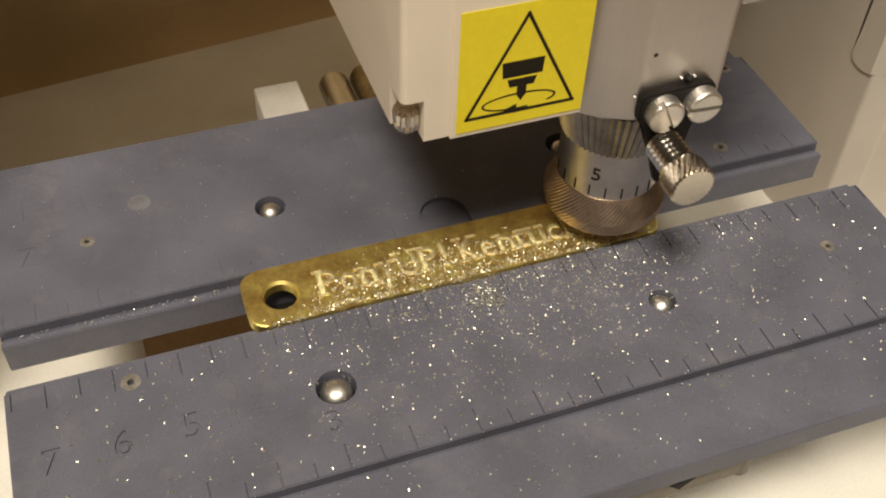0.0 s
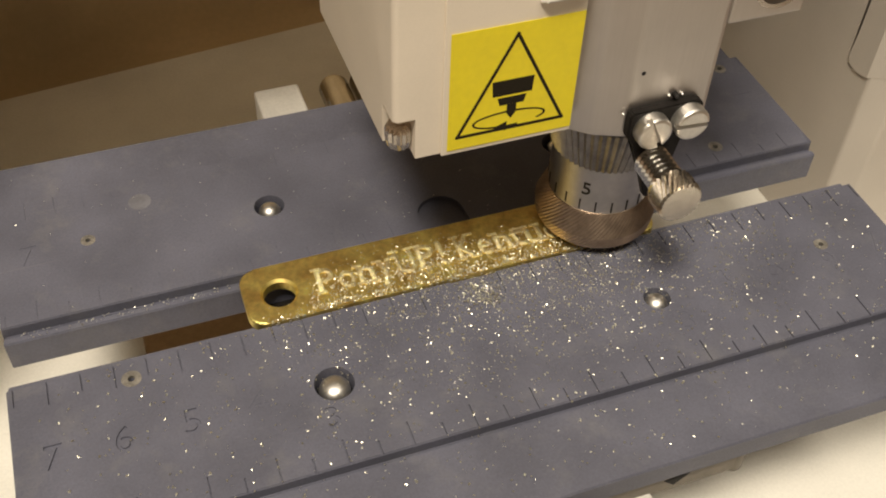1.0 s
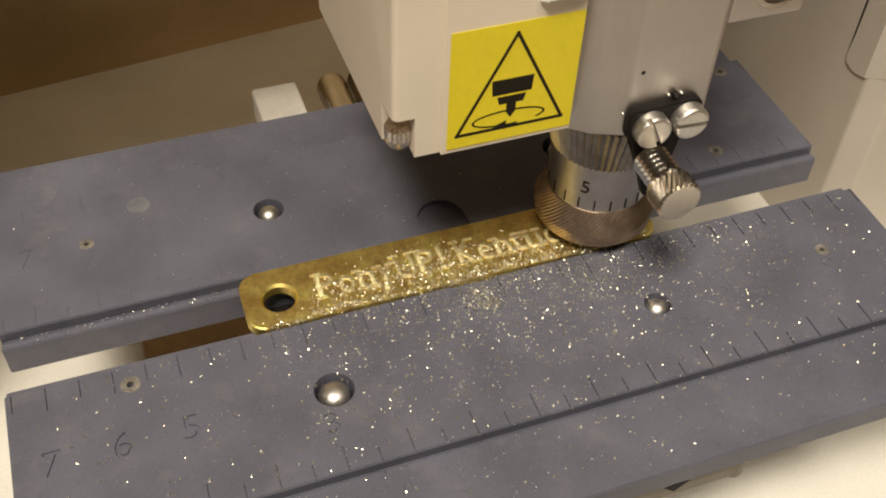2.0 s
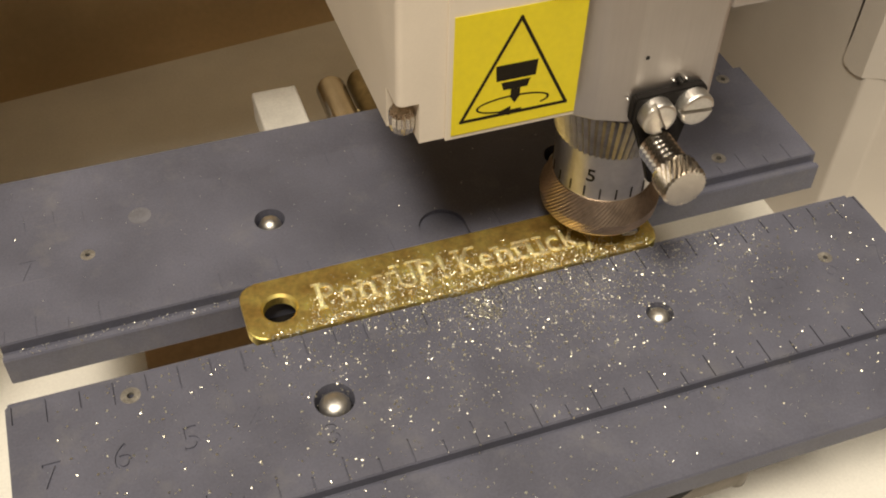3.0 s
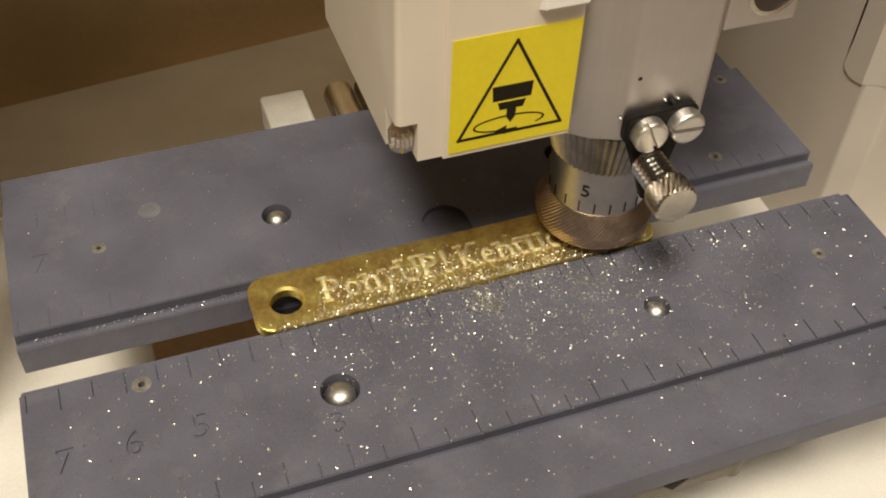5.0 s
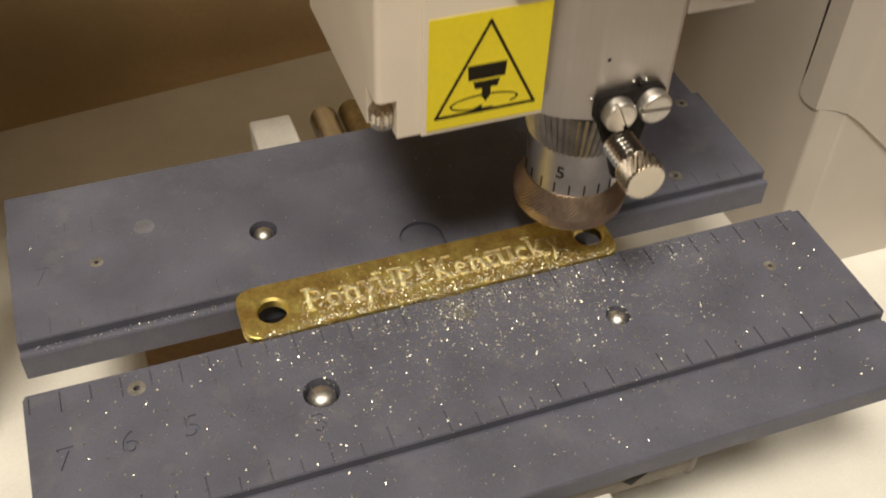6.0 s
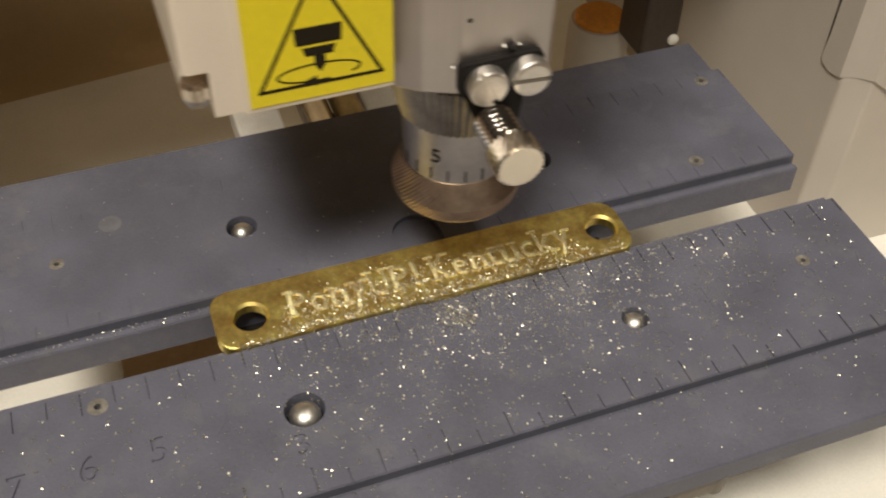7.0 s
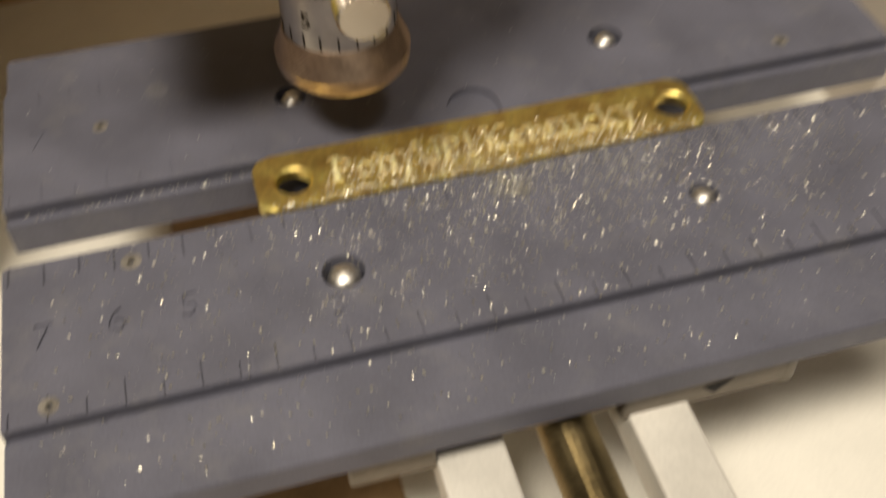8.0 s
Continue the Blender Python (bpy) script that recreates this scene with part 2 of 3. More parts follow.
def annulus(r0, r1, z0, z1, at=(0, 0, 0), steps=28, axis="z"):
    """A flat ring with thickness."""
    bm = bmesh.new()
    rows = []
    for i in range(steps):
        a = 2 * math.pi * i / steps
        rows.append([bm.verts.new((r * math.cos(a), r * math.sin(a), z)) for r, z in ((r0, z0), (r1, z0), (r1, z1), (r0, z1))])
    for i in range(steps):
        p, q = rows[i], rows[(i + 1) % steps]
        for k in range(4):
            bm.faces.new((p[k], q[k], q[(k + 1) % 4], p[(k + 1) % 4]))
    if axis == "y":
        bm.transform(Matrix.Rotation(radians(90), 4, "X"))
    bm.transform(Matrix.Translation(at))
    return bm


def prism(outline, z0, z1, bevel=0.0):
    """An upright prism over a plan outline."""
    bm = bmesh.new()
    low = [bm.verts.new((x, y, z0)) for x, y in outline]
    top = [bm.verts.new((x, y, z1)) for x, y in outline]
    n = len(low)
    for i in range(n):
        bm.faces.new((low[i], low[(i + 1) % n], top[(i + 1) % n], top[i]))
    bm.faces.new(low)
    bm.faces.new(top)
    if bevel:
        bmesh.ops.bevel(bm, geom=bm.edges[:], offset=bevel, segments=2, affect="EDGES", profile=0.5)
    return bm


def lettering(name, text, size, mat, parent, m, label="", depth=0.01):
    """One piece of lettering in the built-in font, as a mesh; m places it in centimetres."""
    cu = bpy.data.curves.new(name, "FONT")
    cu.body, cu.size, cu.extrude, cu.align_x, cu.align_y = text, size, depth, "CENTER", "CENTER"
    tmp = new(name, cu)
    me = bpy.data.meshes.new_from_object(tmp.evaluated_get(bpy.context.evaluated_depsgraph_get()))
    bpy.data.objects.remove(tmp)
    me.transform(Matrix.Scale(CM, 4) @ m)
    me.materials.clear()
    me.materials.append(mat)
    ob = new(name, me)
    ob.parent = parent
    return tagged(ob, label)


def carve(bm, cutters):
    """The bmesh with the volume of the cutters taken out of it."""
    obs = []
    for b in (bm, *cutters):
        bmesh.ops.recalc_face_normals(b, faces=b.faces)
        me = bpy.data.meshes.new("cutter")
        b.to_mesh(me)
        b.free()
        obs.append(new("cutter", me))
    for c in obs[1:]:
        md = obs[0].modifiers.new("cut", "BOOLEAN")
        md.operation, md.solver, md.object = "DIFFERENCE", "EXACT", c
    me = bpy.data.meshes.new_from_object(obs[0].evaluated_get(bpy.context.evaluated_depsgraph_get()))
    out = bmesh.new()
    out.from_mesh(me)
    for c in obs:
        bpy.data.objects.remove(c)
    return out


def letter_solid(text, size, depth, m, bold=0.0):
    """Lettering in the built-in font as a closed solid, to cut with."""
    cu = bpy.data.curves.new("solid", "FONT")
    cu.body, cu.size, cu.align_x, cu.align_y, cu.resolution_u, cu.offset = text, size, "CENTER", "CENTER", 3, bold
    tmp = new("solid", cu)
    me = bpy.data.meshes.new_from_object(tmp.evaluated_get(bpy.context.evaluated_depsgraph_get()))
    bpy.data.objects.remove(tmp)
    bm = bmesh.new()
    bm.from_mesh(me)
    bmesh.ops.remove_doubles(bm, verts=bm.verts, dist=1e-4)
    for v in bm.verts:
        v.co.z = -depth
    up = bmesh.ops.extrude_face_region(bm, geom=bm.faces[:])
    for v in up["geom"]:
        if isinstance(v, bmesh.types.BMVert):
            v.co.z = depth
    bm.transform(m)
    return bm


# ---- the room round the machine ----
def build_room():
    def slab(name, x0, x1, y0, y1, z0, z1, mat, label):
        tagged(part(name, box(x0, x1, y0, y1, z0, z1), mat), label, name.split("_")[0], kind="structure")
    slab("floor", -190, 190, -190, 150, -9, -8.01, DESK, "plain brown bench surface under the machine")
    slab("ceiling", -190, 190, -190, 150, 230, 234, ROOM, "plain brown ceiling over the bench")
    slab("wall_north", -190, 190, 150, 154, -8, 230, ROOM, "plain brown wall behind the machine")
    slab("wall_south", -190, 190, -194, -190, -8, 230, ROOM, "plain brown wall facing the machine")
    slab("wall_east", 190, 194, -190, 150, -8, 230, ROOM, "plain brown side wall")
    slab("wall_west", -194, -190, -190, 150, -8, 230, ROOM, "plain brown side wall")


# ---- the machine's casing ----
FLOOR_Z = -4.9
WALL_X = 9.7


def build_machine():
    mach = empty("engraving_machine", "cream desktop engraving machine casing with white base tray", "machine", (0, 0, 0))
    part("base_tray", box(-14, 14, -16, 20, -8, FLOOR_Z, 0.15), TRAY, mach, "white base tray under the vise")
    for s in (1, -1):
        bm = prism([(s * WALL_X, 2.62), (s * (WALL_X + 0.43), 2.19), (s * 15, 2.12), (s * 15, 20), (s * WALL_X, 20)], FLOOR_Z, 9, 0.05)
        part("side_tower", bm, WALL, mach, "cream side tower of the casing")
        # cover over the tower, its lower edge a curved seam
        w = WALL_X - 0.04
        path = [(w, 3.2, 9), (w, 3.3, 0.75), (w, 3.34, 0.2), (w, 3.28, 0.06), (w, 3.05, 0.0), (w, 2.85, 0.03), (w, 2.66, 0.09), (WALL_X + 0.2, 2.4, 0.2), (WALL_X + 0.41, 2.15, 0.24), (WALL_X + 0.6, 2.13, 0.1),
                (WALL_X + 0.9, 2.12, -0.15), (WALL_X + 1.5, 2.1, -0.7), (WALL_X + 2.3, 2.09, -1.45), (WALL_X + 3.2, 2.08, -2.2), (15.05, 2.06, -2.6)]
        bm = bmesh.new()
        rows = []
        for x, y, z in path:
            rows.append([bm.verts.new((s * x, y, z)), bm.verts.new((s * x, y, 9.02)), bm.verts.new((s * (x + 0.1), y + 0.1, 9.02)), bm.verts.new((s * (x + 0.1), y + 0.1, z))])
        for a, b in zip(rows, rows[1:]):
            for q in range(4):
                bm.faces.new((a[q], b[q], b[(q + 1) % 4], a[(q + 1) % 4]))
        part("tower_cover", bm, WALL, mach, "cream cover panel with a curved seam")
    for s in (1, -1):
        part("port_ring", annulus(0.86, 1.02, -0.02, 0.1, (s * 13.4, 2.08, -2.45), 48, "y"), TRAY, mach, "white rim round a dark port")
        # flat dark disc in place of the port's shaded inside
        part("port", turned([(0.85, 0), (0.85, 0.03)], 48, "y", (s * 13.4, 2.1, -2.45)), HOLE_SHADE, mach)
    bm = bmesh.new()
    sec = [(14.0 + 1.5 * math.sin(u), FLOOR_Z + 0.004 + 1.5 * (1 - math.cos(u))) for u in [math.pi / 2 * q / 8 for q in range(9)]] + [(15.5, 9), (17, 9), (17, FLOOR_Z + 0.004)]
    skew = 0.11  # the panel stands a little askew to the tray
    lft, rgt = [bm.verts.new((-WALL_X, y - 1.8 * skew, z)) for y, z in sec], [bm.verts.new((WALL_X, y + 17.6 * skew, z)) for y, z in sec]
    for q in range(len(sec)):
        bm.faces.new((lft[q], lft[(q + 1) % len(sec)], rgt[(q + 1) % len(sec)], rgt[q]))
    bm.faces.new(lft)
    bm.faces.new(rgt)
    part("back_panel", bm, BROWN, mach, "brown back panel with a coved foot", smooth=True)
    # thin slab added on the tray, coloured as the jaws' shadow
    part("tray_shade_slab", box(-5.65, -2.4, -9, 6.5, FLOOR_Z - 0.1, -4.82, 0.06, 3), TRAY_SHADE, mach, "low brown slab standing for the shadow on the tray")
    # unseen slab added to keep lamp light off the rear tray and panel
    part("unseen_shade_slab", box(-WALL_X, WALL_X, 3.5, 11.9, 8.0, 8.6), WALL, mach)
    knob = part("adjusting_knob", turned([(0.8, FLOOR_Z), (0.8, -2.4), (0.75, -2.3)], 40, at=(7.72, 9.25, 0)), WALL, mach, "cream knob with an orange cap", smooth=True)
    part("cap", turned([(0.66, -2.3), (0.66, -2.2), (0.6, -2.15)], 40, at=(7.72, 9.25, 0)), ORANGE, knob, "orange cap", smooth=True)
    post = part("bracket_post", box(7.75, 8.75, 7.2, 8.4, -2.15, 8.1, 0.1), DARK, mach, "dark brown bracket post")
    part("post_screw", turned([(0.14, 0), (0.14, 0.06), (0.08, 0.1)], 20, "y", (8.6, 7.2, -1.75)), TRAY, post, smooth=True)


# ---- the vise on its sliding table ----
PLATE_TOP = 0.05
TABLE_THINGS = []


def build_jaw(name, y0, ledge_in, ledge_out, front):
    """A jaw: scale top between y0 and y0 + 2.88, with lower ledges along both edges."""
    jaw = empty(name, "grey-blue metal vise jaw with centimetre scale, sprinkled with brass chips" if front
                else "grey-blue metal vise jaw with centimetre scale and pins", "vise jaw", group="vise jaws")
    a, b = y0, y0 + 2.88
    lo, hi = a - ledge_out, b + ledge_in
    under = -0.62 if front else -0.76
    sec = [(lo, under), (hi, under), (hi, -0.17), (b + 0.06, -0.17), (b + 0.06, -0.25), (b - 0.02, -0.25), (b, 0), (a, 0), (a + 0.02, -0.25), (a - 0.07, -0.25), (a - 0.07, -0.17), (lo, -0.17)]
    bm = bmesh.new()
    left = [bm.verts.new((-7.56, y, z)) for y, z in sec]
    right = [bm.verts.new((7.52, y, z)) for y, z in sec]
    n = len(sec)
    for i in range(n):
        bm.faces.new((left[i], left[(i + 1) % n], right[(i + 1) % n], right[i]))
    bm.faces.new(left)
    bm.faces.new(right)
    bmesh.ops.bevel(bm, geom=bm.edges[:], offset=0.018, segments=2, affect="EDGES")
    deep = 0.034 if front else 0.012
    ticks, digits, holes = bmesh.new(), bmesh.new(), bmesh.new()
    for i in range(-15, 16):
        x = i * 0.5 * 0.995
        ln = 0.46 if i % 2 == 0 else 0.36
        lo_ln = 0.44 if i % 2 == 0 else 0.26
        if abs(i) > 1:
            box(x - 0.012, x + 0.012, b - ln, b + 0.05, -deep, 0.05, bm=ticks)
        if front or abs(i) > 1:
            box(x - 0.012, x + 0.012, a - 0.05, a + lo_ln, -deep, 0.05, bm=ticks)
    worn = JAW_WORN
    mid = y0 + (1.48 if front else 1.52)
    for k in (1, 2, 4, 5, 6, 7) if front else (7,):
        for s in (-1, 1):
            join(digits, letter_solid(str(k), 0.64, deep if k > 4 and s < 0 else 0.006, Matrix.Translation((s * k, mid - 0.04, 0)) @ Matrix.Diagonal((0.95, 1, 1, 1))))
    for s in (-1, 1) if front else ():
        join(digits, letter_solid("3", 0.52, deep if s < 0 else 0.006, Matrix.Translation((s * 3, mid - 0.62, 0))))
    pins = [(-2.82 if front else -2.87, y0 + 1.46, 0.315 if front else 0.27), (2.75, y0 + 1.46, 0.23 if front else 0.3)]
    small = [(5.63, a + 0.44, 0.1), (-6.01, a + 1.58, 0.09), (6.95, b - 0.28, 0.1)] if not front else \
        [(-5.74, b - 0.36, 0.11), (-6.95, a + 0.26, 0.1), (6.1, b - 1.2, 0.09)]
    for x, y, r in pins:
        join(holes, turned([(r, -0.34), (r, 0.1)], 40, at=(x, y, 0)))
    for x, y, r in small:
        join(holes, turned([(r * 0.55, -0.3), (r * 0.55, -0.09), (r, -0.02), (r, 0.1)], 24, at=(x, y, 0)))
    # half-round relief at the middle of the clamping edge
    e, d = (b, -1) if front else (a, 1)
    relief = bmesh.new()
    arc = [(0.42 * math.cos(u), e + d * (0.36 + 0.42 * math.sin(u))) for u in [math.pi * q / 16 for q in range(17)]]
    join(relief, prism(arc + [(-0.42, e - d * 0.05), (0.42, e - d * 0.05)], -0.045 if front else -0.09, 0.08))
    bm = carve(bm, [ticks, holes, relief, digits])
    part("body", bm, JAW, jaw)
    for x, y, r in small:
        part("bushing", annulus(r * 0.5, r * 1.4, -0.05, 0.004, (x, y, 0)), worn, jaw, "worn pale rim of a small hole")
    for x, y, r in pins:
        # bore floor blackened as if in deep shade
        part("bore", turned([(r - 0.01, -0.345), (r - 0.01, -0.335)], 32, at=(x, y, 0)), HOLE_SHADE, jaw)
        q = 0.25 if r > 0.31 else 0.205
        prof = [(q * 0.9, -0.33), (q, -0.17)] + [(q * math.cos(u), -0.17 + 0.19 * math.sin(u)) for u in (0.3, 0.6, 0.9, 1.2, 1.45)]
        part("pin", turned(prof, 40, at=(x, y, 0)), PIN, jaw, "domed satin steel pin", smooth=True)
    if not front:
        part("plug", turned([(0.2, -0.05), (0.2, 0.001), (0.18, 0.004)], 32, at=(-5.03, a + 2.27, 0)), PLUG, jaw, "pale flush plug in the jaw", smooth=True)
    TABLE_THINGS.append(jaw)
    return jaw


def build_plate():
    plate = empty("name_plate", "brass name plate with two rivet holes, clamped in the vise", "name plate")
    x0, x1, y0, y1, r = -3.78, 3.52, 0.01, 1.24, 0.29
    out = []
    for cx, cy, a0 in ((x1 - r, y1 - r, 0), (x0 + r, y1 - r, 90), (x0 + r, y0 + r, 180), (x1 - r, y0 + r, 270)):
        for i in range(7):
            a = radians(a0 + 15 * i)
            out.append((cx + r * math.cos(a), cy + r * math.sin(a)))
    bm = prism(out, -0.155, PLATE_TOP, 0.035)
    bores = bmesh.new()
    for hx, hy in ((-3.19, 0.6), (3.1, 0.62)):
        join(bores, turned([(0.27, -0.3), (0.27, PLATE_TOP - 0.045), (0.325, PLATE_TOP + 0.01), (0.325, 0.3)], 40, at=(hx, hy, 0)))
    part("body", carve(bm, [bores]), BRASS, plate)
    text = "PonyUP! Kentucky"
    widths = {"P": .40, "o": .36, "n": .38, "y": .36, "U": .42, "!": .20, " ": .16, "K": .42, "e": .33, "t": .25, "u": .38, "c": .33, "k": .38}
    # serifs: place across the letter, and height (0 foot, 1 x-height, 2 cap height)
    serifs = {"P": ((.18, 0), (.18, 2)), "n": ((.18, 0), (.82, 0), (.15, 1)), "y": ((.15, 1), (.85, 1)), "U": ((.15, 2), (.85, 2)), "K": ((.15, 0), (.15, 2), (.85, 0), (.85, 2)),
              "t": ((.5, 1),), "u": ((.15, 1), (.75, 1), (.85, 0)), "k": ((.15, 0), (.12, 2), (.85, 0), (.85, 1))}
    left, right = -2.58, 2.5
    total = sum(widths[c] for c in text)
    x, foot, cap = left, 0.36, 0.56
    for n, c in enumerate(text):
        w = widths[c] * (right - left) / total
        if c != " ":
            bm = letter_solid(c, 1.0, 0.006, Matrix(), 0.016)
            xs, ys = [v.co.x for v in bm.verts], [v.co.y for v in bm.verts]
            k, tall = w * 0.84 / (max(xs) - min(xs)) if c not in "!t" else 0.75, cap / 0.73
            base = min(ys) if c != "y" else max(ys) - 0.53
            if c == "U" or c == "o" or c == "e" or c == "c" or c == "u":
                base += 0.01
            bm.transform(Matrix.Translation((x + w / 2 - k * (max(xs) + min(xs)) / 2, foot - base * tall, PLATE_TOP + 0.006)) @ Matrix.Diagonal((k, tall, 1, 1)))
            for u, lvl in serifs.get(c, ()):
                yy = foot + (0.02, cap * 0.72, cap - 0.02)[lvl]
                box(x + w * u - 0.085, x + w * u + 0.085, yy - 0.025, yy + 0.025, PLATE_TOP, PLATE_TOP + 0.014, bm=bm)
            part("letter", bm, CUT, plate)
        x += w
    TABLE_THINGS.append(plate)


def build_chips():
    rng = random.Random(7)
    bm = bmesh.new()
    def chip(x, y, z, s):
        s *= 1.02
        m = Matrix.Translation((x, y, z + s * 0.25)) @ Euler((rng.uniform(-.7, .7), rng.uniform(-.7, .7), rng.uniform(0, 6.28))).to_matrix().to_4x4()
        pts = [(-s, -s * .5, 0), (s * .7, -s * .6, s * .25), (s, s * .4, 0), (-s * .5, s * .55, s * .3)]
        lo = [bm.verts.new(m @ Vector(p)) for p in pts]
        hi = [bm.verts.new(m @ Vector((p[0] * .8, p[1] * .8, p[2] + s * .35))) for p in pts]
        bm.faces.new(hi)
        for i in range(4):
            bm.faces.new((lo[i], lo[(i + 1) % 4], hi[(i + 1) % 4], hi[i]))
    heaps = [(rng.gauss(1.1, 2.2), -abs(rng.gauss(0.2, 0.9)), rng.uniform(0.06, 0.3)) for _ in range(75)]
    for _ in range(1150):
        hx, hy, spread = rng.choice(heaps)
        x, y = hx + rng.gauss(0, spread), hy + rng.gauss(0, spread)
        if -6.8 < x < 7.2 and -4.1 < y < -0.02:
            chip(x, y, 0 if y > -2.9 else -0.17, rng.choice((0.006, 0.008, 0.010, 0.013, 0.016)))
    for _ in range(2300):
        x, y = rng.gauss(0.9, 2.7), -abs(rng.gauss(0, 1.45))
        if -6.8 < x < 7.2 and y > -4.1:
            chip(x, y, 0 if y > -2.9 else -0.17, rng.choice((0.008, 0.010, 0.013, 0.017, 0.023)))
    for _ in range(950):
        x, y = rng.uniform(-7.2, 7.2), rng.uniform(-4.1, -0.05)
        chip(x, y, 0 if y > -2.9 else -0.17, rng.choice((0.008, 0.012, 0.017, 0.022, 0.026)))
    for _ in range(700):
        x, y = rng.gauss(1.0, 2.2), -0.03 - abs(rng.gauss(0, 0.42))
        if -3.6 < x < 5.5:
            chip(x, y, 0, rng.choice((0.006, 0.008, 0.011, 0.015)))
    for _ in range(420):
        chip(rng.gauss(0, 0.2), -0.42 + rng.gauss(0, 0.17), -0.03, rng.choice((0.007, 0.010, 0.016)))
    for _ in range(130):
        x, y = rng.uniform(-7.2, 4), rng.uniform(1.3, 5)
        chip(x, y, 0 if y < 4.1 else -0.16, rng.choice((0.006, 0.009, 0.013)))
    for _ in range(90):
        chip(rng.uniform(-7.3, -3.9), rng.uniform(1.08, 1.22), -0.16, rng.choice((0.008, 0.012, 0.016)))
    for _ in range(1500):
        x = rng.uniform(-2.75, 2.7)
        y = 0.03 + abs(rng.gauss(0, 0.30))
        if y < 1.1:
            chip(x, y, PLATE_TOP + (0.012 if rng.random() < .4 else 0), rng.choice((0.008, 0.012, 0.016, 0.022)))
    for _ in range(260):
        chip(rng.uniform(-3.6, 3.3), 0.03 + abs(rng.gauss(0, 0.15)), PLATE_TOP, rng.choice((0.008, 0.012, 0.018)))
    for _ in range(800):
        x, y = rng.gauss(-0.9, 1.0), 0.32 + abs(rng.gauss(0, 0.32))
        if -2.7 < x < 2.6 and y < 1.15:
            chip(x, y, PLATE_TOP + rng.choice((0, 0.01, 0.02)), rng.choice((0.008, 0.013, 0.018)))
    for _ in range(500):
        x = rng.uniform(-3.5, 3.4)
        chip(x, 0.05 + rng.gauss(0, 0.035) + 0.05 * math.sin(x * 2.3), PLATE_TOP, rng.choice((0.010, 0.015, 0.022)))
    ob = part("brass_chips", bm, CHIP)
    tagged(ob, "loose bright brass engraving chips scattered on the vise", "chips", kind="stuff")
    TABLE_THINGS.append(ob)


def build_carriage():
    car = empty("vise_carriage", "grey-beige metal slide blocks and clamp bed under the vise jaws", "carriage")
    bed = empty("guide_bed", "pale guide rails and bronze lead screw on the white tray", "guide bed")
    part("guide_rail", box(-2.2, -1.22, -10, 7.6, -1.9, -1.15, 0.06), RAIL, bed, "pale painted guide rail")
    part("guide_rail", box(0.55, 1.45, -10, 7.6, -1.9, -1.15, 0.06), RAIL, bed, "pale painted guide rail")
    n, prof = 150, []
    for i in range(n):
        prof += [(0.42, -6.4 + 16 * i / n), (0.37, -6.4 + 16 * (i + 0.5) / n)]
    part("lead_screw", turned(prof, 28, "y", (-0.22, 0, -1.6)), OILED, bed, "bronze threaded lead screw")
    part("end_nut", turned([(0.28, -7.35), (0.33, -7.25), (0.33, -5.5)], 32, "y", (-0.5, 0, -1.2)), STEEL, bed, smooth=True)
    part("end_nut", turned([(0.28, -7.4), (0.33, -7.3), (0.33, -5.3)], 32, "y", (0.2, 0, -1.2)), OILED, bed, smooth=True)
    for x0, x1, mat in ((-3.4, -2.2, BLOCK), (0.45, 2.95, BLOCK)):
        part("slide_block", box(x0, x1, -4.15, -0.4, -1.25, -0.74, 0.05), mat, car, "pale slide block")
        part("slide_pad", box(x0 + 0.1, x1 - 0.1, -3.9, -0.5, -0.74, -0.63), BLACK, car)
    part("slide_block", box(-3.4, 2.95, 1.5, 4.4, -1.14, -0.765, 0.05), CREAM, car, "cream slide block")
    part("lug", turned([(0.15, -1.3), (0.17, -1.25), (0.17, -0.7)], 24, at=(2.98, -4.0, 0)), BLOCK, car, smooth=True)
    # black triangle just proud of the block, drawn for the shade in a notch
    bm = bmesh.new()
    tri = ((1.62, -0.90), (2.1, -0.84), (1.82, -1.1))
    near, far = [bm.verts.new((x, -4.158, z)) for x, z in tri], [bm.verts.new((x, -4.0, z)) for x, z in tri]
    bm.faces.new(near)
    bm.faces.new(far)
    for q in range(3):
        bm.faces.new((near[q], near[(q + 1) % 3], far[(q + 1) % 3], far[q]))
    part("recess_shade", bm, HOLE_SHADE, car)
    part("nut_block", box(-0.9, 0.4, -3.9, -0.5, -1.3, -0.66, 0.05), BROWN, car, "dark brown lead screw nut")
    part("clamp_bed", box(-3.55, 3.35, -0.35, 1.04, -1.1, -0.66, 0.03), BLACK, car, "dark clamp bed under the plate")
    TABLE_THINGS.append(car)


